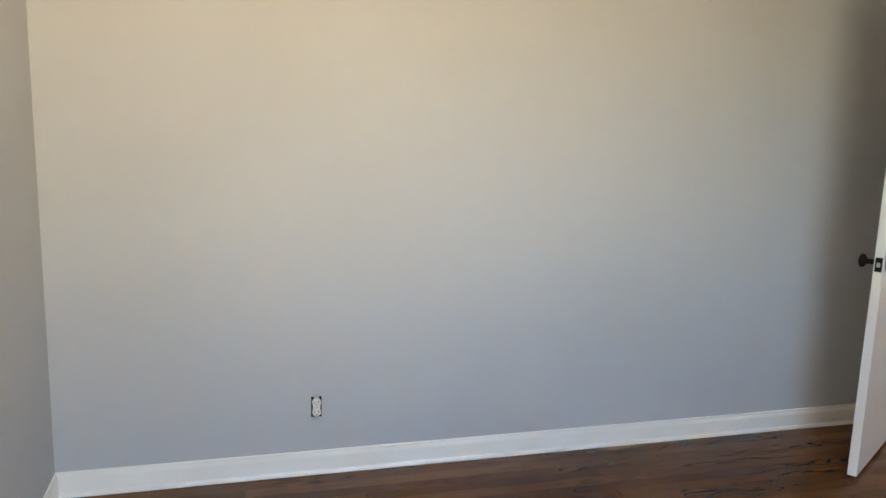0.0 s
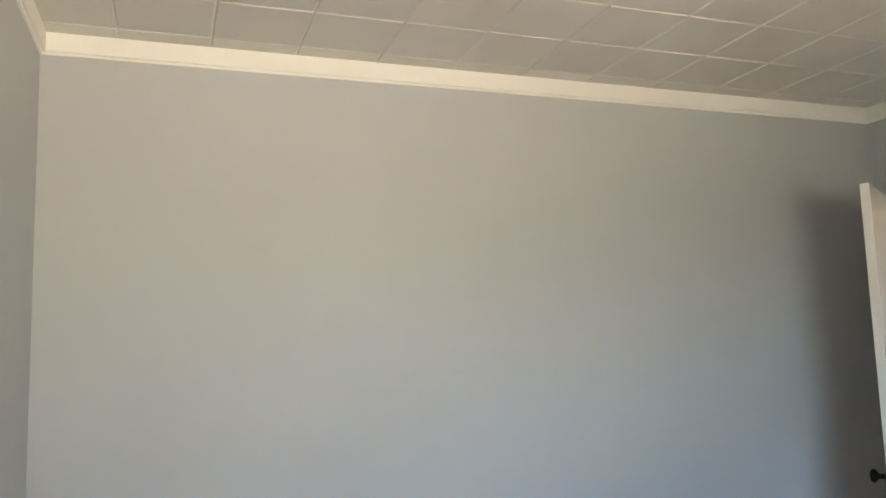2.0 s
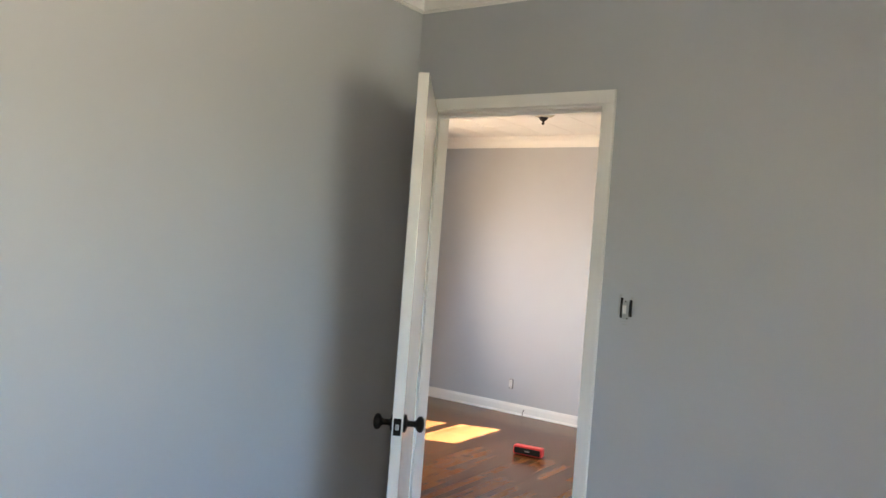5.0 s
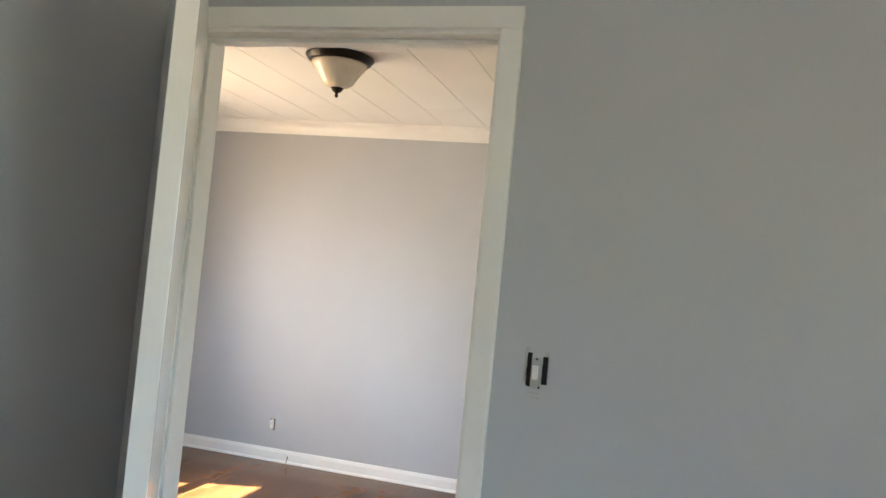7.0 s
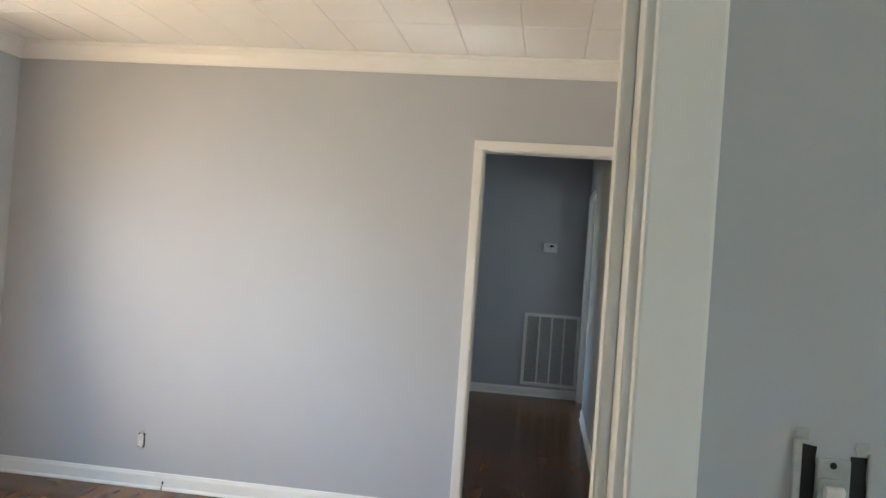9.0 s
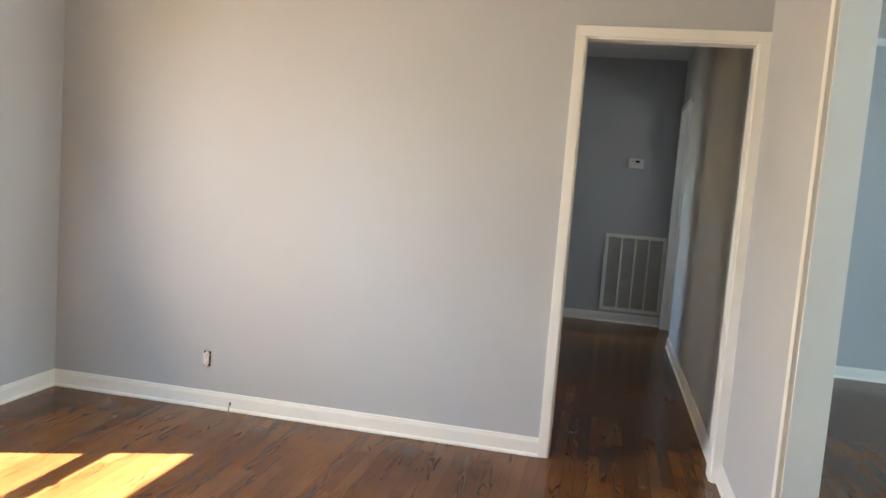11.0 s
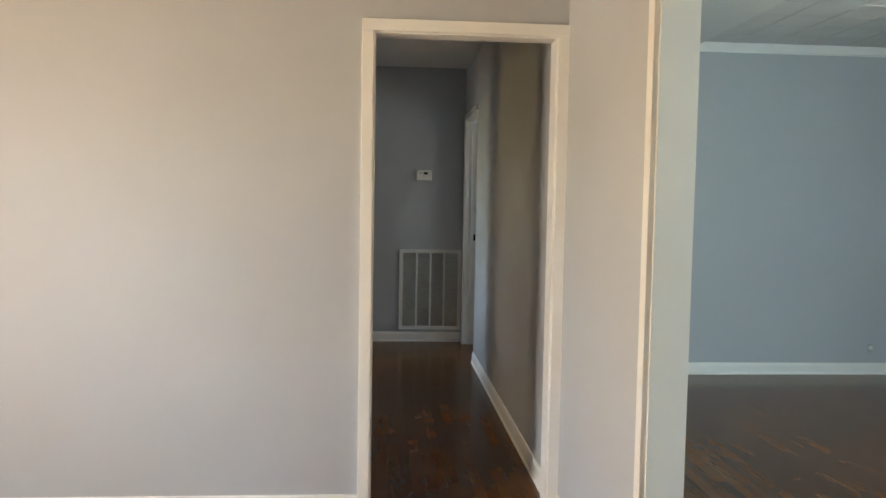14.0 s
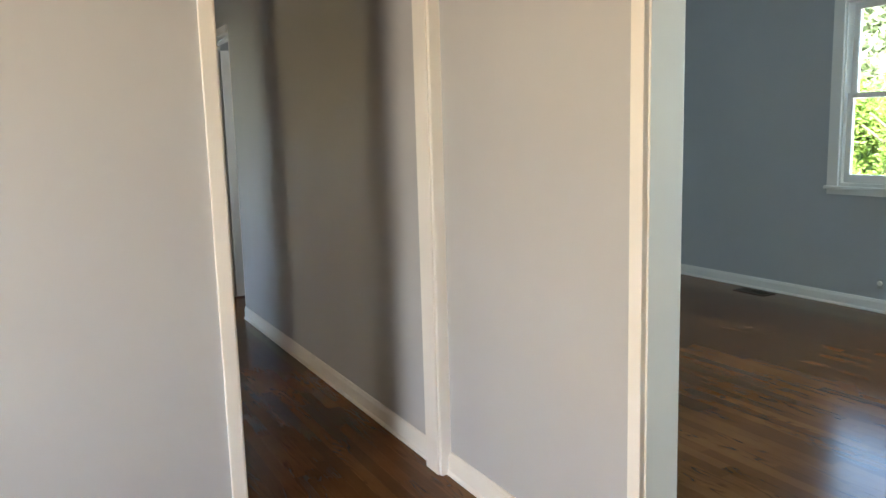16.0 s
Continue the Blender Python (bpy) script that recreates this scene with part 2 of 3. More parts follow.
def wall_y(name, x0, x1, y0, y1, holes, label, top=2.75):
    bm = bmesh.new()
    at = y0
    for a, b, lo, hi in sorted(holes):
        box(bm, x0, x1, at, a, 0, top)
        if lo > 0:
            box(bm, x0, x1, a, b, 0, lo)
        box(bm, x0, x1, a, b, hi, top)
        at = b
    box(bm, x0, x1, at, y1, 0, top)
    return tagged(link(name, bm, WALL), label, "wall", kind="structure")


# ---- walls ----
G = 0.015            # lining boards stand this far inside the rough openings
PLASTER = "smooth light grey painted plaster wall"
wall_y("wall_bedroom_side", -T, 0, AY - T, 0, [], PLASTER + " of the bedroom")
wall_x("wall_bedroom_back", 0, AX, AY - T, AY, [], PLASTER + " of the bedroom")
wall_y("wall_bedroom_window", AX, AX + T, AY - T, 0, [AWIN], PLASTER + " with a window")
wall_x("wall_bedroom_door", BX0 - T, CX1 + T, 0, T, [(D0 - G, D1 + G, 0, DH + G)], PLASTER + " with a doorway")
wall_y("wall_front_window", BX0 - T, BX0, T, BY1 + HT, [BWIN], PLASTER + " with a window")
wall_x("wall_front_hall", BX0, BX1, BY1, BY1 + HT, [(H0 - G, H1 + G, 0, HH + G)], PLASTER + " with a cased hall opening")
wall_y("wall_front_side", BX1, CX0, T, BY1 + HT, [(O0 - G, O1 + G, 0, OH + G)], PLASTER + " with a wide cased opening")
wall_y("wall_hall_far_side", HXR, CX0, BY1 + HT, HY1, [(R0 - G, R1 + G, 0, RH + G)], PLASTER + " of the hall")
wall_y("wall_hall_side", HX0 - T, HX0, BY1 + HT, HY1, [(M0 - G, M1 + G, 0, DH + G), (L0 - G, L1 + G, 0, DH + G)], PLASTER + " of the hall")
# Unseen partition, added to keep the light of two windows apart.
wall_x("wall_light_divider", BX0, HX0 - T, 5.72, 5.84, [], PLASTER + " added unseen to split the back rooms' light")
wall_x("wall_hall_end", BX0 - T, 2.9, HY1, HY1 + T, [], PLASTER + " at the end of the hall")
wall_x("wall_side_far", CX0, CX1 + T, CY1, CY1 + T, [], PLASTER + " of the side room")
wall_y("wall_side_window", CX1, CX1 + T, T, CY1, [CWIN, CWIN_ADDED], PLASTER + " with a sash window")
wall_y("wall_end_room", 2.9, 2.9 + T, CY1 + T, HY1 + T, [EWIN_ADDED], PLASTER + " of a small end room")
wall_y("wall_back_room", BX0 - T, BX0, BY1 + HT, HY1, [MWIN_ADDED, LWIN], PLASTER + " with a window")


# ---- ceilings ----
def tile_field(name, x0, x1, y0, y1, z, px, py, ox, oy, inset, deep, material, label):
    """A ceiling of square tiles or boards, each with eased edges and a recessed joint."""
    verts, faces = [], []

    def steps(a, b, pitch, off):
        first = math.ceil((a - off) / pitch - 1e-6)
        cuts = [a] + [off + k * pitch for k in range(first, first + 200) if a + 0.01 < off + k * pitch < b - 0.01] + [b]
        return list(zip(cuts, cuts[1:]))

    rnd = random.Random(11)
    for a, b in steps(x0, x1, px, ox):
        for c, d in steps(y0, y1, py, oy):
            n, dz = len(verts), rnd.uniform(0, 0.0012)
            verts += [(a, c, z + deep), (b, c, z + deep), (b, d, z + deep), (a, d, z + deep)]
            verts += [(a + inset, c + inset, z + dz), (b - inset, c + inset, z + dz), (b - inset, d - inset, z + dz), (a + inset, d - inset, z + dz)]
            faces += [(n + 4, n + 7, n + 6, n + 5)] + [(n + k, n + 4 + k, n + 4 + (k + 1) % 4, n + (k + 1) % 4) for k in range(4)]
    n = len(verts)
    verts += [(x0, y0, z + 0.09), (x1, y0, z + 0.09), (x1, y1, z + 0.09), (x0, y1, z + 0.09)]
    faces.append((n, n + 1, n + 2, n + 3))
    me = bpy.data.meshes.new(name)
    me.from_pydata(verts, [], faces)
    me.materials.append(material)
    return tagged(new(name, me), label, "ceiling", kind="structure")


F = 0.305
tile_field("ceiling_bedroom", 0, AX, AY, 0, CEIL, F, F, 0.41, -2.49, 0.006, 0.007, TILE, "white painted square ceiling tiles with filled seams")
tile_field("ceiling_front", BX0, BX1, T, BY1, CEIL, F, 4.0, 0.0, -5.0, 0.003, 0.006, PLANKC, "white painted ceiling boards with narrow grooves")
tile_field("ceiling_hall", BX0, 2.9, BY1, HY1 + T, HCEIL, 9, 9, -50, -50, 0.001, 0.002, PLANKC, "plain white painted hall ceiling")
tile_field("ceiling_side", CX0, CX1, T, CY1, CCEIL, F, F, 0.41, -2.49, 0.006, 0.007, TILE, "white painted square ceiling tiles with filled seams")
tagged(link("roof", boxes((BX0 - T, CX1 + T, AY - T, HY1 + T, 2.76, 2.9)), GAP), "dark flat roof deck over the rooms", "roof", kind="structure")

# ---- skirting and cornices ----
BASE = [(0, 0), (0.020, 0), (0.021, 0.006), (0.018, 0.013), (0.0135, 0.017), (0.0125, 0.02), (0.0125, 0.070), (0.010, 0.080), (0.0085, 0.082), (0.0075, 0.090), (0.004, 0.094), (0, 0.094)]
COVE = [(0, -0.095), (0.010, -0.095), (0.012, -0.086), (0.016, -0.082), (0.022, -0.066), (0.036, -0.042), (0.058, -0.024), (0.066, -0.020), (0.068, -0.010), (0.075, -0.009), (0.075, 0), (0, 0)]
FLAT = [(0, -0.074), (0.008, -0.074), (0.0095, -0.067), (0.0185, -0.066), (0.020, -0.063), (0.020, 0), (0, 0)]


def moulding(name, profile, p0, p1, out, label):
    bm = sweep(bmesh.new(), profile, p0, p1, out=out)
    return tagged(link(name, bm, TRIM), label, "trim" if name == "cornice" else name, kind="structure")


for p0, p1, out in (
        ((0, AY, 0), (0, 0, 0), (1, 0, 0)), ((D1 + CW, 0, 0), (AX, 0, 0), (0, -1, 0)),
        ((0.013, AY, 0), (AX, AY, 0), (0, 1, 0)), ((AX, AY, 0), (AX, 0, 0), (-1, 0, 0)),
        ((BX0, BY1, 0), (H0 - CW, BY1, 0), (0, -1, 0)), ((BX0, T, 0), (BX0, BY1, 0), (1, 0, 0)),
        ((BX1, O1 + CW, 0), (BX1, BY1 - 0.018, 0), (-1, 0, 0)), ((BX1, T, 0), (BX1, O0 - CW, 0), (-1, 0, 0)),
        ((BX0, T, 0), (D0 - CW, T, 0), (0, 1, 0)), ((D1 + CW, T, 0), (BX1, T, 0), (0, 1, 0)),
        ((HXR, BY1 + HT + 0.002, 0), (HXR, R0, 0), (-1, 0, 0)), ((HX0, HY1, 0), (HXR - 0.02, HY1, 0), (0, -1, 0)),
        ((HX0, BY1 + HT, 0), (HX0, M0 - CW, 0), (1, 0, 0)), ((HX0, M1 + CW, 0), (HX0, L0 - CW, 0), (1, 0, 0)),
        ((CX0, CY1, 0), (CX1, CY1, 0), (0, -1, 0)), ((CX1, T, 0), (CX1, CY1, 0), (-1, 0, 0)),
        ((CX0, O1 + CW, 0), (CX0, CY1, 0), (1, 0, 0))):
    moulding("baseboard", BASE, p0, p1, out, "white painted wooden skirting board with a shoe")
for p0, p1, out, prof in (
        ((0, AY, CEIL), (0, 0, CEIL), (1, 0, 0), FLAT), ((0, 0, CEIL), (AX, 0, CEIL), (0, -1, 0), FLAT),
        ((0, AY, CEIL), (AX, AY, CEIL), (0, 1, 0), FLAT), ((AX, AY, CEIL), (AX, 0, CEIL), (-1, 0, 0), FLAT),
        ((BX0, BY1, CEIL), (BX1, BY1, CEIL), (0, -1, 0), COVE), ((BX0, T, CEIL), (BX0, BY1, CEIL), (1, 0, 0), COVE),
        ((BX1, T, CEIL), (BX1, BY1, CEIL), (-1, 0, 0), COVE), ((BX0, T, CEIL), (BX1, T, CEIL), (0, 1, 0), COVE),
        ((CX0, CY1, CCEIL), (CX1, CY1, CCEIL), (0, -1, 0), FLAT), ((CX1, T, CCEIL), (CX1, CY1, CCEIL), (-1, 0, 0), FLAT),
        ((CX0, T, CCEIL), (CX0, CY1, CCEIL), (1, 0, 0), FLAT)):
    moulding("cornice", prof, p0, p1, out, "white painted wooden cornice along the ceiling")


# ---- cased openings ----
def cased(name, axis, at, a, b, high, label, faces=(0, 1), stop=True, width=CW, T=T):
    """Lining, casings and door stop of an opening in a wall T thick whose first face lies at `at`."""
    def bx(u0, u1, v0, v1, z0, z1):
        return (u0, u1, at + v0, at + v1, z0, z1) if axis == 'x' else (at + v0, at + v1, u0, u1, z0, z1)

    root = new(name)
    tagged(root, label, "door frame", kind="structure")
    for u0, u1 in ((a - G, a), (b, b + G)):
        part("jamb", boxes(bx(u0, u1, -0.001, T + 0.001, 0.001, high)), TRIM, root, bevel=0.0015)
    part("head_jamb", boxes(bx(a - G, b + G, -0.001, T + 0.001, high, high + G)), TRIM, root, bevel=0.0015)
    for f in faces:
        v0, v1 = (-0.018, 0) if f == 0 else (T, T + 0.018)
        r = 0.007
        for lo, hi in ((a - width, a - r), (b + r, b + width)):
            part("casing", boxes(bx(lo, hi, v0, v1, 0.001, high + r)), TRIM, root, bevel=0.003)
        part("head_casing", boxes(bx(a - width, b + width, v0, v1, high + r, high + width)), TRIM, root, bevel=0.003)
    if stop:
        s0, s1 = 0.045, 0.078
        for u0, u1 in ((a, a + 0.011), (b - 0.011, b)):
            part("door_stop", boxes(bx(u0, u1, s0, s1, 0.001, high - 0.011)), TRIM, root, bevel=0.002)
        part("door_stop", boxes(bx(a, b, s0, s1, high - 0.011, high)), TRIM, root, bevel=0.002)
    return root


door_frame = cased("door_1", 'x', 0, D0, D1, DH, "white painted wooden door frame of the bedroom")
cased("opening_hall", 'x', BY1, H0, H1, HH, "white painted casing round the hall opening", faces=(0,), stop=False, T=HT)
cased("opening_side", 'y', BX1, O0, O1, OH, "white painted casing round the wide side opening", faces=(0,), stop=False, T=CX0 - BX1)
frame_r = cased("door_2", 'y', HXR, R0, R1, RH, "white painted door frame at the end of the hall", faces=(1,))
frame_l = cased("door_3", 'y', HX0 - T, L0, L1, DH, "white painted door frame of a back room", faces=(1,))
# Doorway never in view, added to throw a light band across the hall.
cased("door_4_unseen", 'y', HX0 - T, M0, M1, DH, "unseen white door frame added to pass light across the hall", faces=(1,))
part("casing", boxes((HXR - 0.018, HXR, R1 + 0.004, R1 + CW + 0.02, 0.001, RH + 0.004)), TRIM, frame_r, bevel=0.003)
part("head_casing", boxes((HXR - 0.018, HXR, R0, R1 + CW + 0.02, RH + 0.004, RH + CW)), TRIM, frame_r, bevel=0.003)
part("strike_plate", boxes((1.290, 1.318, R1 - 0.003, R1, 0.985, 1.045)), IRON, frame_r, "black strike plate")
part("strike_plate", boxes((HX0 - 0.05, HX0 - 0.02, L1 - 0.003, L1, 0.90, 0.96)), IRON, frame_l, "black strike plate")


# ---- windows ----
def sash(name, root, x, a, b, lo, hi, stile, rail_lo, rail_hi, glass):
    s = part(name, boxes((x - 0.017, x + 0.017, a, a + stile, lo, hi), (x - 0.017, x + 0.017, b - stile, b, lo, hi),
                         (x - 0.017, x + 0.017, a + stile, b - stile, lo, lo + rail_lo), (x - 0.017, x + 0.017, a + stile, b - stile, hi - rail_hi, hi)),
             TRIM, root, bevel=0.003)
    pane = part("pane", boxes((x - 0.002, x + 0.002, a + stile - 0.005, b - stile + 0.005, lo + rail_lo - 0.005, hi - rail_hi + 0.005)), glass, s, "clear window glass")
    pane.visible_shadow = False


def window(name, xi, side, win, meet, label):
    """A double-hung sash window in a wall along y; xi: its inner face, side: the way out."""
    a, b, lo, hi = win
    root = new(name)
    tagged(root, label, "window", kind="structure")

    def X(p, q):
        return tuple(sorted((xi + side * p, xi + side * q)))

    part("window_frame", boxes((*X(0, T), a, a + 0.02, lo, hi), (*X(0, T), b - 0.02, b, lo, hi), (*X(0, T), a, b, hi - 0.02, hi), (*X(0.0, T + 0.03), a, b, lo, lo + 0.025)), TRIM, root, bevel=0.002)
    for y0, y1 in ((a - 0.08, a + 0.006), (b - 0.006, b + 0.08)):
        part("casing", boxes((*X(-0.018, 0), y0, y1, lo, hi - 0.004)), TRIM, root, bevel=0.003)
    part("head_casing", boxes((*X(-0.018, 0), a - 0.08, b + 0.08, hi - 0.004, hi + 0.066)), TRIM, root, bevel=0.003)
    part("window_sill", boxes((*X(-0.035, 0.0), a - 0.095, b + 0.095, lo - 0.022, lo + 0.002)), TRIM, root, bevel=0.005)
    part("apron", boxes((*X(-0.015, 0), a - 0.08, b + 0.08, lo - 0.06, lo - 0.022)), TRIM, root, bevel=0.003)
    sash("lower_sash", root, xi + side * 0.05, a + 0.02, b - 0.02, lo + 0.025, meet + 0.02, 0.042, 0.06, 0.035, GLASS)
    sash("upper_sash", root, xi + side * 0.088, a + 0.02, b - 0.02, meet - 0.02, hi - 0.02, 0.042, 0.035, 0.045, GLASS)
    part("sash_lock", boxes((*X(0.03, 0.055), (a + b) / 2 - 0.025, (a + b) / 2 + 0.025, meet + 0.02, meet + 0.032)), IRON, root, bevel=0.003)
    return root


def glass_material():
    m, nt, p = mat("window_glass")
    nt.nodes.remove(p)
    out = nt.nodes["Material Output"]
    tr, gl, mix, fr = [nt.nodes.new(k) for k in ("ShaderNodeBsdfTransparent", "ShaderNodeBsdfGlossy", "ShaderNodeMixShader", "ShaderNodeFresnel")]
    tr.inputs[0].default_value = (0.95, 0.97, 0.96, 1)
    gl.inputs["Roughness"].default_value = 0.02
    fr.inputs["IOR"].default_value = 1.45
    nt.links.new(fr.outputs[0], mix.inputs[0])
    nt.links.new(tr.outputs[0], mix.inputs[1])
    nt.links.new(gl.outputs[0], mix.inputs[2])
    nt.links.new(mix.outputs[0], out.inputs["Surface"])
    return m


GLASS = glass_material()
window("window_1", CX1, 1, CWIN, 1.53, "white double-hung sash window in the side room")
window("window_2", BX0, -1, BWIN, 1.27, "white double-hung sash window in the front room")
window("window_3", AX, 1, AWIN, 1.46, "white double-hung sash window in the bedroom")
window("window_5", BX0, -1, LWIN, 1.46, "unseen white double-hung sash window lighting a back room")
# Unseen window behind the added doorway, source of that band.
window("fill_window_6", BX0, -1, MWIN_ADDED, 1.50, "unseen white double-hung sash window lighting a back room")
# Unseen end-room window, there only for its light on the jamb.
window("fill_window_7", 2.9, 1, EWIN_ADDED, 1.50, "unseen white sash window added to light the end room")
# Unseen second side-room window, added for the lamp in it.
window("fill_window_4", CX1, 1, CWIN_ADDED, 1.53, "white double-hung sash window in the side room")


# ---- things: bedroom ----
def turned(prof, at, axis, material, name, parent, label="", seg=24):
    return part(name, lathe(bmesh.new(), prof, seg, axis, at), material, parent, label, smooth=True)


KNOB = [(0.001, 0.0), (0.030, 0.0), (0.031, 0.004), (0.026, 0.009), (0.013, 0.012), (0.0105, 0.018), (0.0105, 0.034), (0.015, 0.040), (0.025, 0.046), (0.0275, 0.054), (0.025, 0.061), (0.016, 0.066), (0.001, 0.068)]


def bedroom_door():
    """A flush slab door, ajar; built along x from its hinge, then turned."""
    L, th, z0, z1 = 0.722, 0.035, 0.012, 2.035
    root = new("bedroom_door")
    part("slab", boxes((0.0, L, 0, th, z0, z1)), DOORP, root, bevel=0.002)
    kx, kz = L - 0.062, 0.882
    for s in (1, -1):
        prof = [(r, th / 2 + s * (th / 2 + a)) for r, a in KNOB]
        turned(prof, (kx, 0, kz), 'Y', IRON, "knob", root, "black turned metal knob on a round rose")
    plate = part("latch_plate", boxes((L - 0.0005, L + 0.0015, th / 2 - 0.0125, th / 2 + 0.0125, kz - 0.028, kz + 0.028)), IRON, root, "black metal latch plate", bevel=0.0006)
    part("latch_bolt", boxes((L + 0.001, L + 0.009, th / 2 - 0.006, th / 2 + 0.006, kz - 0.009, kz + 0.009)), GALV, plate, bevel=0.002)
    for hz in (0.24, 1.02, 1.80):
        part("hinge", lathe(bmesh.new(), [(0.006, hz - 0.045), (0.006, hz + 0.045)], 12, 'Z', (-0.004, -0.005, 0)), IRON, root, "black barrel hinge")
    root.matrix_world = pose(0.092, -0.024, 0, 0, 0, -57.0)
    return tagged(root, "white painted flush slab door standing half open", "door")


bedroom_door()


def duplex_outlet(m, label):
    """A receptacle without its cover plate; local x right, z up, y out of the wall."""
    root = new("wall_outlet")
    part("box_opening", boxes((-0.0200, 0.0200, 0.0, 0.0015, -0.041, 0.041)), DARK, root, "ragged dark cut-out in the plaster")
    part("yoke", boxes((-0.010, 0.010, 0.0015, 0.004, -0.052, 0.052)), GALV, root, "zinc mounting strap", bevel=0.001)
    for z in (-0.0195, 0.0195):
        f = bmesh.new()
        lathe(f, [(0.0172, 0.004), (0.0172, 0.0115), (0.0160, 0.013), (0.001, 0.013)], 24, 'Y', (0, 0, z))
        body = part("receptacle", f, PLAST, root, "white plastic socket face")
        for x, h in ((-0.0065, 0.008), (0.0065, 0.0065)):
            part("slot", boxes((x - 0.0011, x + 0.0011, 0.0128, 0.0134, z - 0.001, z - 0.001 + h)), DARK, body)
        part("ground_hole", lathe(bmesh.new(), [(0.0024, 0.0128), (0.0024, 0.0134)], 10, 'Y', (0, 0, z - 0.008)), DARK, body)
    part("bridge", boxes((-0.0145, 0.0145, 0.004, 0.0115, -0.012, 0.012)), PLAST, root, bevel=0.001)
    part("screw", lathe(bmesh.new(), [(0.0032, 0.0115), (0.0032, 0.0128), (0.001, 0.0132)], 12, 'Y', (0, 0, 0)), GALV, root)
    part("plaster_edge", boxes((0.0205, 0.0255, 0.0, 0.003, -0.030, 0.050), (-0.022, -0.014, 0.0, 0.003, 0.042, 0.050)), PLASTERM, root, "chipped bare plaster", bevel=0.001)
    root.matrix_world = m
    return tagged(root, label, "outlet", "wall outlets")


PLASTERM = plain("bare_plaster", (0.62, 0.60, 0.57), 0.9, 0, 120, 0.3)
out_1 = duplex_outlet(pose(0, -2.716, 0.274, 0, 0, -90), "white duplex wall outlet with no cover plate")
copy_thing(out_1, pose(-1.434, BY1, 0.268, 0, 0, 180))


def light_switch(m):
    """A toggle switch without its cover plate; local x runs to the viewer's left."""
    root = new("light_switch")
    part("box_slot", ragged(0.0105, 0.0205, -0.033, 0.038, 3), DARK, root, "ragged dark gap beside the switch")
    part("box_slot", ragged(-0.0240, -0.0122, -0.026, 0.033, 4), DARK, root, "ragged dark gap beside the switch")
    part("yoke", boxes((-0.0120, 0.0105, 0.0, 0.005, -0.036, 0.031)), GREYED, root, "paint-smeared metal mounting strap", bevel=0.0012)
    part("switch_body", boxes((-0.0088, 0.0092, 0.005, 0.0085, -0.022, 0.018)), GREYED, root, bevel=0.0015)
    toggle = bmesh.new()
    sweep(toggle, [(0.0085, -0.016), (0.0105, -0.016), (0.0165, 0.011), (0.0135, 0.0135), (0.0085, 0.0135)], (-0.0052, 0, 0), (0.0068, 0, 0))
    part("toggle", toggle, PLAST, root, "white plastic toggle", bevel=0.001)
    part("box_edge", boxes((0.0208, 0.0262, 0.0, 0.0045, -0.022, 0.043)), GREYED, root, "bare metal edge of the wall box", bevel=0.0012)
    part("box_edge", boxes((-0.0262, -0.0240, 0.0, 0.003, -0.020, 0.036)), GREYED, root, "paint-smeared edge of the wall box", bevel=0.0008)
    for x, z in ((0.0205, 0.047), (-0.0200, 0.0395)):
        part("ear", ragged(x - 0.0045, x + 0.0045, z - 0.005, z + 0.004, 11), GREYED, root, "bent metal box ear")
    for x, z in ((0.0, 0.0265), (-0.0085, -0.0325)):
        part("screw_hole", lathe(bmesh.new(), [(0.0024, 0.005), (0.0024, 0.0056), (0.001, 0.0058)], 10, 'Y', (x, 0, z)), DARK, root)
    for x, z, w in ((0.004, -0.045, 0.014), (-0.002, -0.055, 0.010)):
        part("paint_scuff", ragged(x - w, x + w, z - 0.0012, z + 0.0012, 7), GREYED, root, "thin chipped paint edge")
    root.matrix_world = m
    return tagged(root, "uncovered white toggle light switch in its wall box", "light switch")


def ragged(x0, x1, z0, z1, seed):
    """A thin upright patch with a torn outline."""
    rnd, bm, rim = random.Random(seed), bmesh.new(), []
    w, h = x1 - x0, z1 - z0
    for k in range(9):
        rim.append((x0 + rnd.uniform(-0.08, 0.08) * w, z0 + h * k / 8))
    for k in range(8, -1, -1):
        rim.append((x1 + rnd.uniform(-0.10, 0.10) * w, z0 + h * k / 8 + rnd.uniform(-0.02, 0.02) * h))
    front = [bm.verts.new((x, 0.0012, z)) for x, z in rim]
    wall = [bm.verts.new((x, 0.0, z)) for x, z in rim]
    bm.faces.new(front)
    for k in range(len(rim)):
        j = (k + 1) % len(rim)
        bm.faces.new((front[k], wall[k], wall[j], front[j]))
    return bm


GREYED = plain("smeared_grey_paint", (0.42, 0.43, 0.43), 0.6, 0, 90, 0.3)
light_switch(pose(0.999, 0, 1.306, 0, 0, 180))


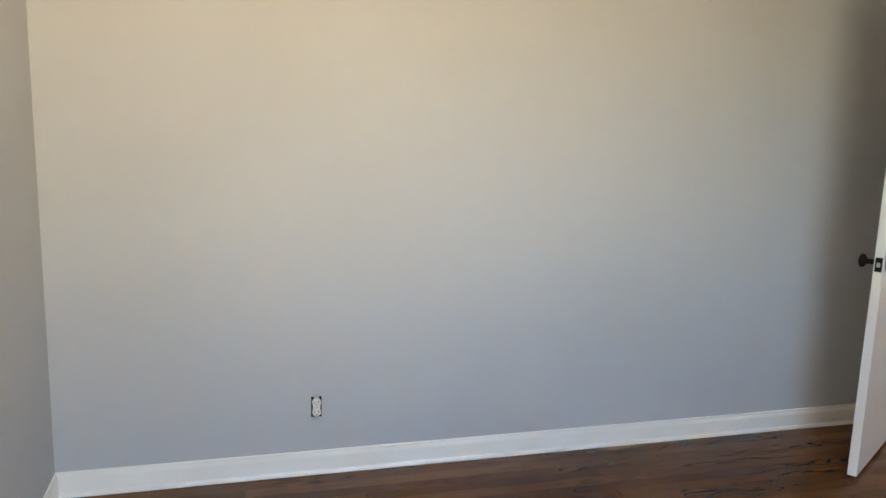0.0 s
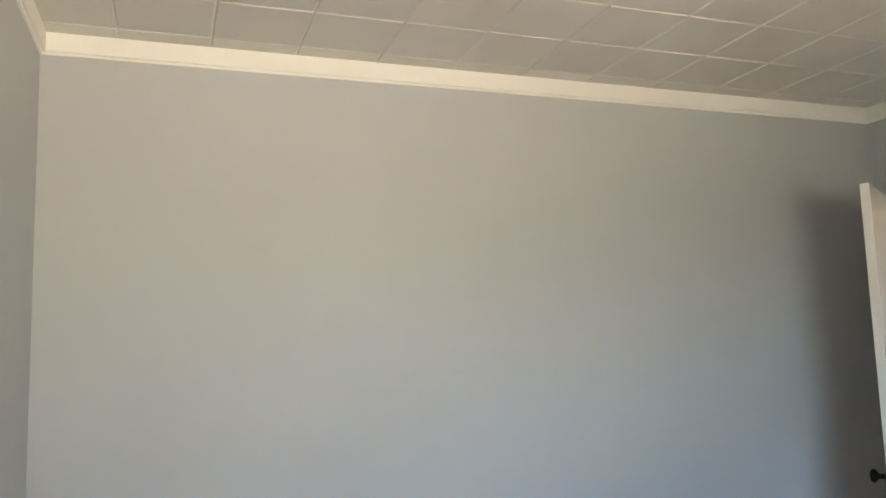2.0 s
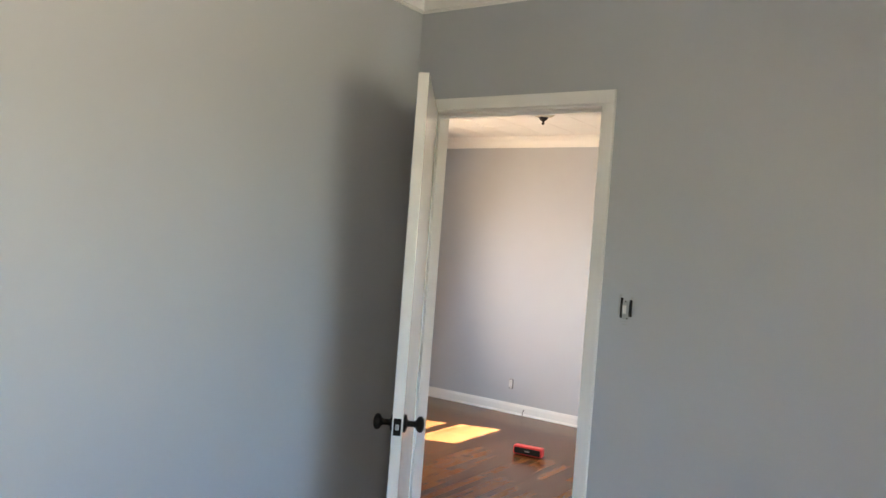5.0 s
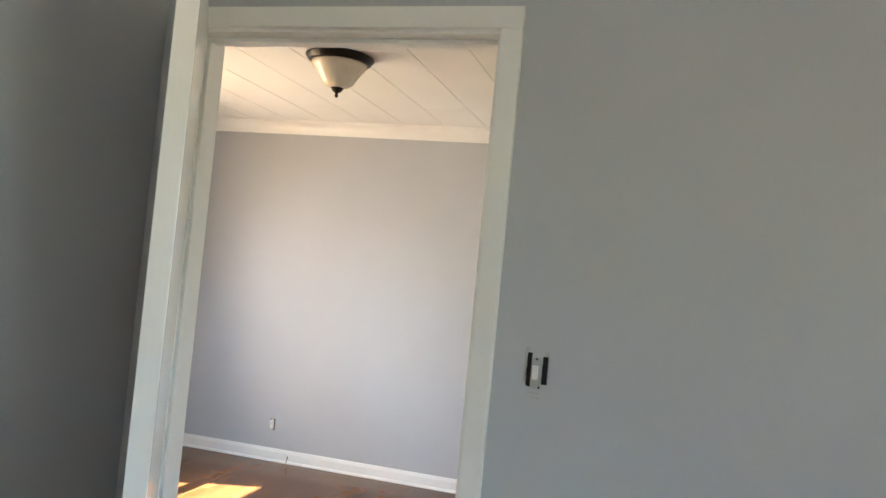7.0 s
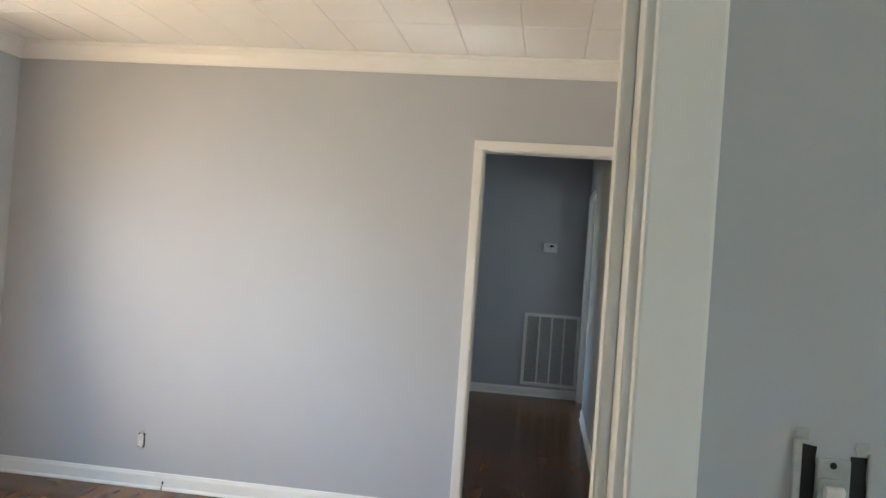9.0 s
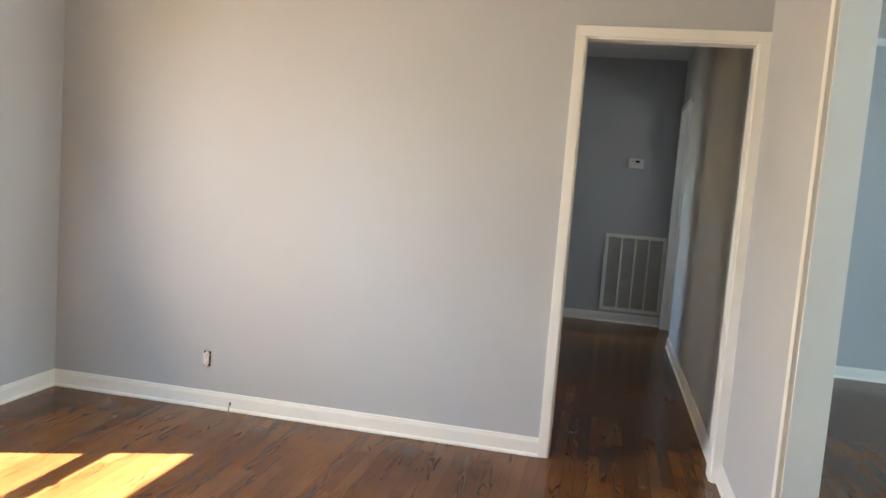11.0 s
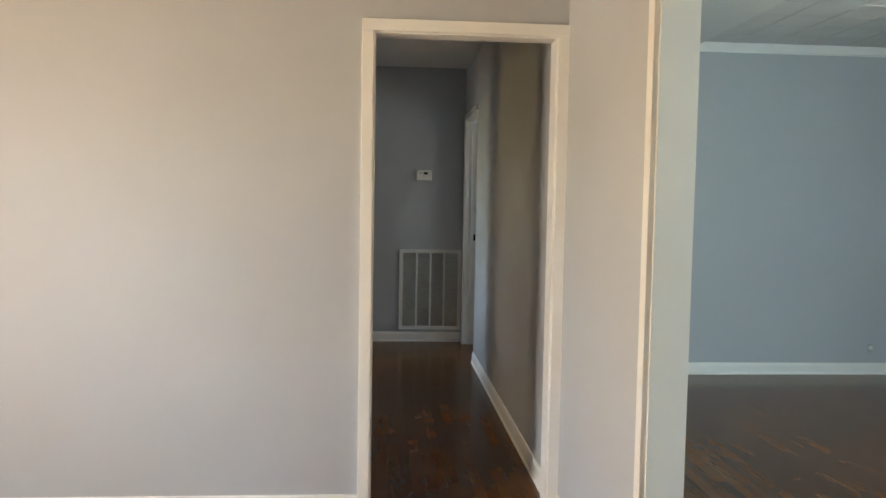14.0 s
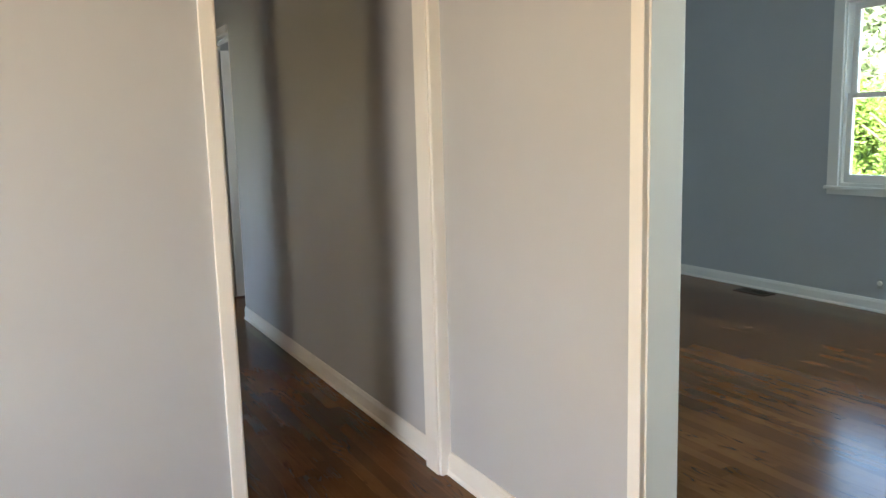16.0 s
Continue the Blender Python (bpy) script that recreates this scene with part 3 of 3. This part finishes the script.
# ---- things: front room ----
def ceiling_light(x, y, z):
    root = new("ceiling_light")
    pan = [(0.001, 0.0), (0.165, 0.0), (0.172, -0.004), (0.172, -0.010), (0.163, -0.016), (0.160, -0.026), (0.150, -0.034), (0.144, -0.036), (0.001, -0.036)]
    turned(pan, (0, 0, 0), 'Z', IRON, "canopy", root, "dark bronze flared ceiling pan", 48)
    bowl = [(0.140, -0.034), (0.138, -0.045), (0.128, -0.060), (0.108, -0.085), (0.092, -0.110), (0.078, -0.135), (0.056, -0.152), (0.030, -0.160), (0.001, -0.162)]
    turned(bowl, (0, 0, 0), 'Z', ALABASTER, "glass_shade", root, "cream alabaster glass bell shade", 48)
    fin = [(0.001, -0.157), (0.030, -0.157), (0.033, -0.160), (0.028, -0.166), (0.026, -0.172), (0.020, -0.178), (0.010, -0.184), (0.006, -0.190), (0.010, -0.196), (0.010, -0.201), (0.005, -0.206), (0.001, -0.208)]
    turned(fin, (0, 0, 0), 'Z', IRON, "finial", root, "dark bronze turned finial", 24)
    root.matrix_world = pose(x, y, z)
    return tagged(root, "bronze flush ceiling light with an alabaster glass bowl", "ceiling light")


ALABASTER = plain("alabaster_glass", (0.78, 0.70, 0.56), 0.25, 0, 9, 0.02)
ceiling_light(-0.40, 1.90, CEIL)


def speaker(m):
    """A small red device lying on the boards."""
    root = new("portable_speaker")
    part("body", boxes((-0.110, 0.110, -0.035, 0.035, 0.004, 0.070)), RED, root, bevel=0.014, seg=4)
    part("grille", boxes((-0.098, 0.098, -0.0375, -0.034, 0.016, 0.058)), DARK, root, "black front grille", bevel=0.0012)
    part("badge", boxes((-0.018, 0.018, -0.0385, -0.037, 0.033, 0.041)), GALV, root, "small pale badge")
    for x in (-0.08, 0.08):
        part("foot", boxes((x - 0.012, x + 0.012, -0.025, 0.025, 0.0, 0.006)), DARK, root, bevel=0.001)
    root.matrix_world = m
    return tagged(root, "small red plastic speaker with black front on the floor", "speaker")


speaker(pose(-0.595, 2.43, 0, 0, 0, 8))


def cable_stub(x, y):
    root = new("cable_stub")
    bm = bmesh.new()
    pts = [(0, 0, 0), (0.0, 0.0, 0.02), (0.003, -0.002, 0.036), (0.009, -0.004, 0.052)]
    prev = None
    for px, py, pz in pts:
        ring = [bm.verts.new((px + 0.0034 * math.cos(k * math.pi / 4), py + 0.0034 * math.sin(k * math.pi / 4), pz)) for k in range(8)]
        if prev:
            for k in range(8):
                bm.faces.new((prev[k], prev[(k + 1) % 8], ring[(k + 1) % 8], ring[k]))
        prev = ring
    bm.faces.new(prev)
    part("cable", bm, BRASS, root, "grey coaxial cable jacket", smooth=True)
    part("connector", lathe(bmesh.new(), [(0.0048, 0.050), (0.0048, 0.064), (0.003, 0.066)], 10, 'Z', (0.009, -0.004, 0)), DARK, root, "black cable end")
    root.matrix_world = pose(x, y, 0)
    return tagged(root, "short cable end sticking up from the floorboards", "cable")


cable_stub(-1.268, 3.555)


def floor_register(m, label):
    """A louvred steel register let into the boards."""
    root = new("floor_register")
    w, d = 0.30, 0.14
    part("rim", boxes((-w / 2, w / 2, -d / 2, -d / 2 + 0.018, 0, 0.005), (-w / 2, w / 2, d / 2 - 0.018, d / 2, 0, 0.005),
                      (-w / 2, -w / 2 + 0.018, -d / 2 + 0.018, d / 2 - 0.018, 0, 0.005), (w / 2 - 0.018, w / 2, -d / 2 + 0.018, d / 2 - 0.018, 0, 0.005)), BROWN, root)
    part("well", boxes((-w / 2 + 0.018, w / 2 - 0.018, -d / 2 + 0.018, d / 2 - 0.018, 0.0005, 0.0012)), DARK, root)
    for k in range(16):
        x = -w / 2 + 0.026 + k * (w - 0.052) / 15
        part("louvre", boxes((x - 0.003, x + 0.003, -d / 2 + 0.018, d / 2 - 0.018, 0.001, 0.0045)), BROWN, root)
    root.matrix_world = m
    return tagged(root, label, "floor register", "floor registers")


BROWN = plain("brown_steel", (0.022, 0.014, 0.010), 0.5, 0.4)
reg = floor_register(pose(4.955, 5.25, 0, 0, 0, 90), "brown louvred metal register set in the floor")
copy_thing(reg, pose(-2.16, 2.79, 0, 0, 0, 90))


# ---- things: hall ----
def thermostat(m):
    root = new("thermostat")
    part("case", boxes((-0.072, 0.072, 0.0, 0.028, -0.048, 0.048)), PLAST, root, bevel=0.007, seg=3)
    part("display", boxes((-0.034, 0.006, 0.0275, 0.0288, 0.008, 0.030)), DARK, root, "dark display window")
    part("button", boxes((0.026, 0.042, 0.0275, 0.031, 0.014, 0.026)), GREYED, root, bevel=0.0015)
    part("lower_cover", boxes((-0.066, 0.066, 0.0275, 0.030, -0.044, -0.006)), PLAST, root, bevel=0.0015)
    root.matrix_world = m
    return tagged(root, "white plastic thermostat with a small dark display", "thermostat")


thermostat(pose(0.828, HY1, 1.595, 0, 0, 180))


def return_grille(m, w=0.595, h=0.77):
    """A return-air grille: outer frame, three mullions, fine angled blades."""
    root = new("return_air_grille")
    fw = 0.034
    part("frame", boxes((-w / 2, w / 2, 0, 0.012, 0, fw), (-w / 2, w / 2, 0, 0.012, h - fw, h), (-w / 2, -w / 2 + fw, 0, 0.012, fw, h - fw), (w / 2 - fw, w / 2, 0, 0.012, fw, h - fw)), TRIM, root, bevel=0.003)
    for bz in (fw, h - fw - 0.006):
        part("inner_bead", boxes((-w / 2 + fw, w / 2 - fw, 0.002, 0.009, bz, bz + 0.006)), GREYED, root)
    part("filter", boxes((-w / 2 + 0.02, w / 2 - 0.02, 0.0006, 0.0016, 0.02, h - 0.02)), FILTER, root, "dull grey filter behind the blades")
    bay = (w - 2 * fw) / 4
    for k in (1, 2, 3):
        x = -w / 2 + fw + k * bay
        part("mullion", boxes((x - 0.009, x + 0.009, 0.001, 0.012, fw, h - fw)), TRIM, root, bevel=0.002)
    n = 44
    for k in range(n):
        z = fw + 0.012 + k * (h - 2 * fw - 0.024) / (n - 1)
        bm = boxes((-w / 2 + fw, w / 2 - fw, -0.0045, 0.0045, -0.0007, 0.0007))
        bmesh.ops.transform(bm, matrix=pose(0, 0.0065, z, 38), verts=bm.verts)
        part("blade", bm, GRILLE, root)
    for x in (-0.16, 0.16):
        part("latch", boxes((x - 0.03, x + 0.03, 0.006, 0.016, fw - 0.016, fw - 0.002)), TRIM, root, bevel=0.003)
    root.matrix_world = m
    return tagged(root, "white metal return-air grille low on the wall", "air grille")


GRILLE = plain("grey_blade", (0.62, 0.62, 0.60), 0.6)
FILTER = plain("grey_filter", (0.48, 0.48, 0.46), 0.9)
return_grille(pose(0.902, HY1, 0.118, 0, 0, 180))


def inner_door():
    root = new("hall_door")
    part("slab", boxes((0, 0.76, -0.0175, 0.0175, 0.012, 2.06)), DOORP, root, bevel=0.002)
    for s in (1, -1):
        turned([(r, s * (0.0175 + a)) for r, a in KNOB], (0.70, 0, 1.08), 'Y', IRON, "knob", root, "black turned metal knob")
    root.matrix_world = pose(CX0 + 0.004, R1 - 0.024, 0, 0, 0, 2)
    return tagged(root, "white painted door standing open into the room", "door")


inner_door()

# ---- things: side room ----


def jack(m, label):
    root = new("cable_jack")
    part("plate", boxes((-0.02, 0.02, 0.0, 0.004, -0.036, 0.036)), GREYED, root, bevel=0.0015)
    part("port", lathe(bmesh.new(), [(0.017, 0.004), (0.017, 0.014), (0.012, 0.019), (0.001, 0.020)], 16, 'Y', (0, 0, 0.004)), PLAST, root, "white round port")
    root.matrix_world = m
    return tagged(root, label, "wall jack", "wall jacks")


jk = jack(pose(CX1, 4.285, 0.205, 0, 0, 90), "small grey wall jack with a white port")
copy_thing(jk, pose(4.42, CY1, 0.215, 0, 0, 180))

# ---- outdoors ----
GRASS = plain("lawn", (0.13, 0.12, 0.05), 0.9, 0, 3, 0.2)
GRAVEL = plain("pale_gravel", (0.52, 0.46, 0.38), 0.9, 0, 60, 0.3)


def leaf_material(name, dark, light):
    """Thin leaves that let part of the sun through."""
    m, nt, p = mat(name)
    col = ramp(nt, noise_tex(nt, 2.5, 3, 0.6, coords(nt)).outputs["Fac"], [(0.3, dark), (0.7, light)])
    nt.links.new(col, p.inputs["Base Color"])
    p.inputs["Roughness"].default_value = 0.5
    thin, mix = nt.nodes.new("ShaderNodeBsdfTranslucent"), nt.nodes.new("ShaderNodeMixShader")
    nt.links.new(col, thin.inputs["Color"])
    mix.inputs[0].default_value = 0.6
    nt.links.new(p.outputs[0], mix.inputs[1])
    nt.links.new(thin.outputs[0], mix.inputs[2])
    nt.links.new(mix.outputs[0], nt.nodes["Material Output"].inputs["Surface"])
    return m


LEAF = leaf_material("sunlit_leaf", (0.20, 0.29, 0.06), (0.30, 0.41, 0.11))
# Far leaves are paled: the haze of distance is put into their colour.
HAZE_LEAF = leaf_material("haze_paled_leaf", (0.30, 0.36, 0.22), (0.40, 0.45, 0.31))
BARK = plain("bark", (0.10, 0.075, 0.05), 0.9, 0, 30, 0.4)
ground = link("ground", boxes((-400, 400, -400, 400, -0.75, -0.55)), GRASS)
tagged(ground, "short green lawn round the house", "ground", kind="structure")
tagged(link("driveway", boxes((5.6, 11.5, -14, 30, -0.546, -0.53)), GRAVEL), "pale sunlit gravel drive beside the house", "driveway", kind="structure")


def leaf_cloud(rnd, centre, radius, count, size, material):
    verts, faces = [], []
    lobes = [(Vector((rnd.gauss(0, 0.45), rnd.gauss(0, 0.45), rnd.gauss(0, 0.4))) * radius + Vector(centre), radius * rnd.uniform(0.3, 0.55)) for _ in range(14)]
    for _ in range(count):
        c, r = rnd.choice(lobes)
        d = Vector((rnd.gauss(0, 1), rnd.gauss(0, 1), rnd.gauss(0, 1))).normalized()
        p = c + d * r * rnd.uniform(0.5, 1.05)
        t = Vector((rnd.gauss(0, 1), rnd.gauss(0, 1), rnd.gauss(0, 0.6))).normalized()
        q = t.cross(Vector((rnd.gauss(0, 1), rnd.gauss(0, 1), rnd.gauss(0, 1)))).normalized()
        s = size * rnd.uniform(0.6, 1.3)
        n = len(verts)
        fold = t.cross(q) * s * 0.12
        verts += [p - t * s, p - q * s * 0.45 + fold, p + t * s, p + q * s * 0.45 + fold]
        faces += [(n, n + 1, n + 2), (n, n + 2, n + 3)]
    me = bpy.data.meshes.new("crown")
    me.from_pydata(verts, [], faces)
    me.materials.append(material)
    return me


def tree(x, y, high, radius, count, seed, label, leaf=0.06, material=LEAF):
    rnd = random.Random(seed)
    root = new("tree")
    tk = bmesh.new()
    lathe(tk, [(0.16, 0.0), (0.12, 0.3), (0.10, high * 0.4), (0.05, high * 0.75)], 10, 'Z')
    part("trunk", tk, BARK, root, "rough brown bark", smooth=True)
    for k in range(5):
        a = k * 1.3 + rnd.random()
        lb = lathe(bmesh.new(), [(0.05, 0), (0.02, radius * 0.9)], 7, 'Z')
        bmesh.ops.transform(lb, matrix=pose(0, 0, high * (0.32 + 0.08 * k), 0, 0, math.degrees(a)) @ pose(0, 0, 0, 0, 50, 0), verts=lb.verts)
        part("limb", lb, BARK, root)
    crown = new("crown", leaf_cloud(rnd, (0, 0, high * 0.62), radius, count, leaf, material))
    crown.parent = root
    root.matrix_world = pose(x, y, -0.55)
    return tagged(root, label, "tree", "trees beside the drive")


for k, (tx, ty, th, tr) in enumerate(((13.2, 8.6, 2.4, 1.5), (13.8, 11.6, 2.6, 1.6), (14.5, 5.0, 3.6, 2.0), (16.5, 16.0, 3.2, 2.0), (17.0, 10.0, 3.2, 2.0), (14.2, 19.5, 3.4, 2.0), (15.4, 13.6, 2.8, 1.7))):
    tree(tx, ty, th, tr, 28000, 40 + k, "leafy green tree in full sun beside the drive")

# Distant trees, in the leaf colour with haze painted in.
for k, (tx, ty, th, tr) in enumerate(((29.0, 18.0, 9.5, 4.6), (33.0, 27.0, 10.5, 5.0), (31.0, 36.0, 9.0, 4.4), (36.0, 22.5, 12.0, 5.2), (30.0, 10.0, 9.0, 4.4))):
    tree(tx, ty, th, tr, 16000, 70 + k, "tall green tree beyond the drive, haze put into its leaf colour", 0.20, HAZE_LEAF)

# ---- floorboards ----
tagged(link("subfloor", boxes((-T, AX + T, AY - T, T, -0.1, -0.012), (BX0 - T, CX1 + T, T, HY1 + T, -0.1, -0.012)), GAP), "dark subfloor under the boards", "floor", kind="structure")
floor = tagged(new("floor"), "dark walnut-stained oak strip floor", "floor", kind="structure")
W = 0.0572


def board_mesh(length):
    h, e = W / 2 - 0.00015, 0.0003
    v = [(-h, 0, -0.012), (h, 0, -0.012), (h, length, -0.012), (-h, length, -0.012),
         (-h, 0, -e), (h, 0, -e), (h, length, -e), (-h, length, -e),
         (-h + e, 0, 0), (h - e, 0, 0), (h - e, length, 0), (-h + e, length, 0)]
    f = [(8, 9, 10, 11)]
    for k in range(4):
        j = (k + 1) % 4
        f += [(k, j, 4 + j, 4 + k), (4 + k, 4 + j, 8 + j, 8 + k)]
    return v, f


LENGTHS = (0.5, 0.7, 0.95, 1.25, 1.6)
shared = {}
for ln in LENGTHS:
    me = bpy.data.meshes.new("floorboard")
    v, f = board_mesh(ln - 0.0003)
    me.from_pydata(v, [], f)
    me.materials.append(OAK)
    shared[ln] = me


def run_of(x):
    """From where to where, along y, a strip at x has boards."""
    return (AY if 0 < x < AX else T / 2), (HY1 if x < 2.95 else CY1 + T / 2)


rnd = random.Random(5)
single, rest_v, rest_f = 0, [], []
for col in range(int((CX1 - BX0) / W) + 1):
    x = BX0 + (col + 0.5) * W
    first, last = run_of(x)
    y = AY - rnd.uniform(0, 1.4)
    while y < last:
        ln = rnd.choice(LENGTHS)
        y0, y1 = max(y, first), min(y + ln, last)
        if y1 - y0 > 0.02:
            whole = y0 == y and y1 == y + ln
            dz = rnd.uniform(-0.0001, 0.0)
            if whole and -1.0 < x < 1.2 and 1.0 < y + ln / 2 < 4.6 and single < 298:
                b = new("floorboard", shared[ln])
                b.location, b.parent = (x, y, dz), floor
                single += 1
            else:
                v, f = board_mesh(y1 - y0 - 0.0003)
                n = len(rest_v)
                rest_v += [(x + a, y0 + c, d + dz) for a, c, d in v]
                rest_f += [tuple(n + k for k in q) for q in f]
        y += ln
me = bpy.data.meshes.new("floorboards")
me.from_pydata(rest_v, [], rest_f)
me.materials.append(OAKJ)
rest = new("floorboards", me)
rest.parent = floor
rest["kind"] = "stuff"
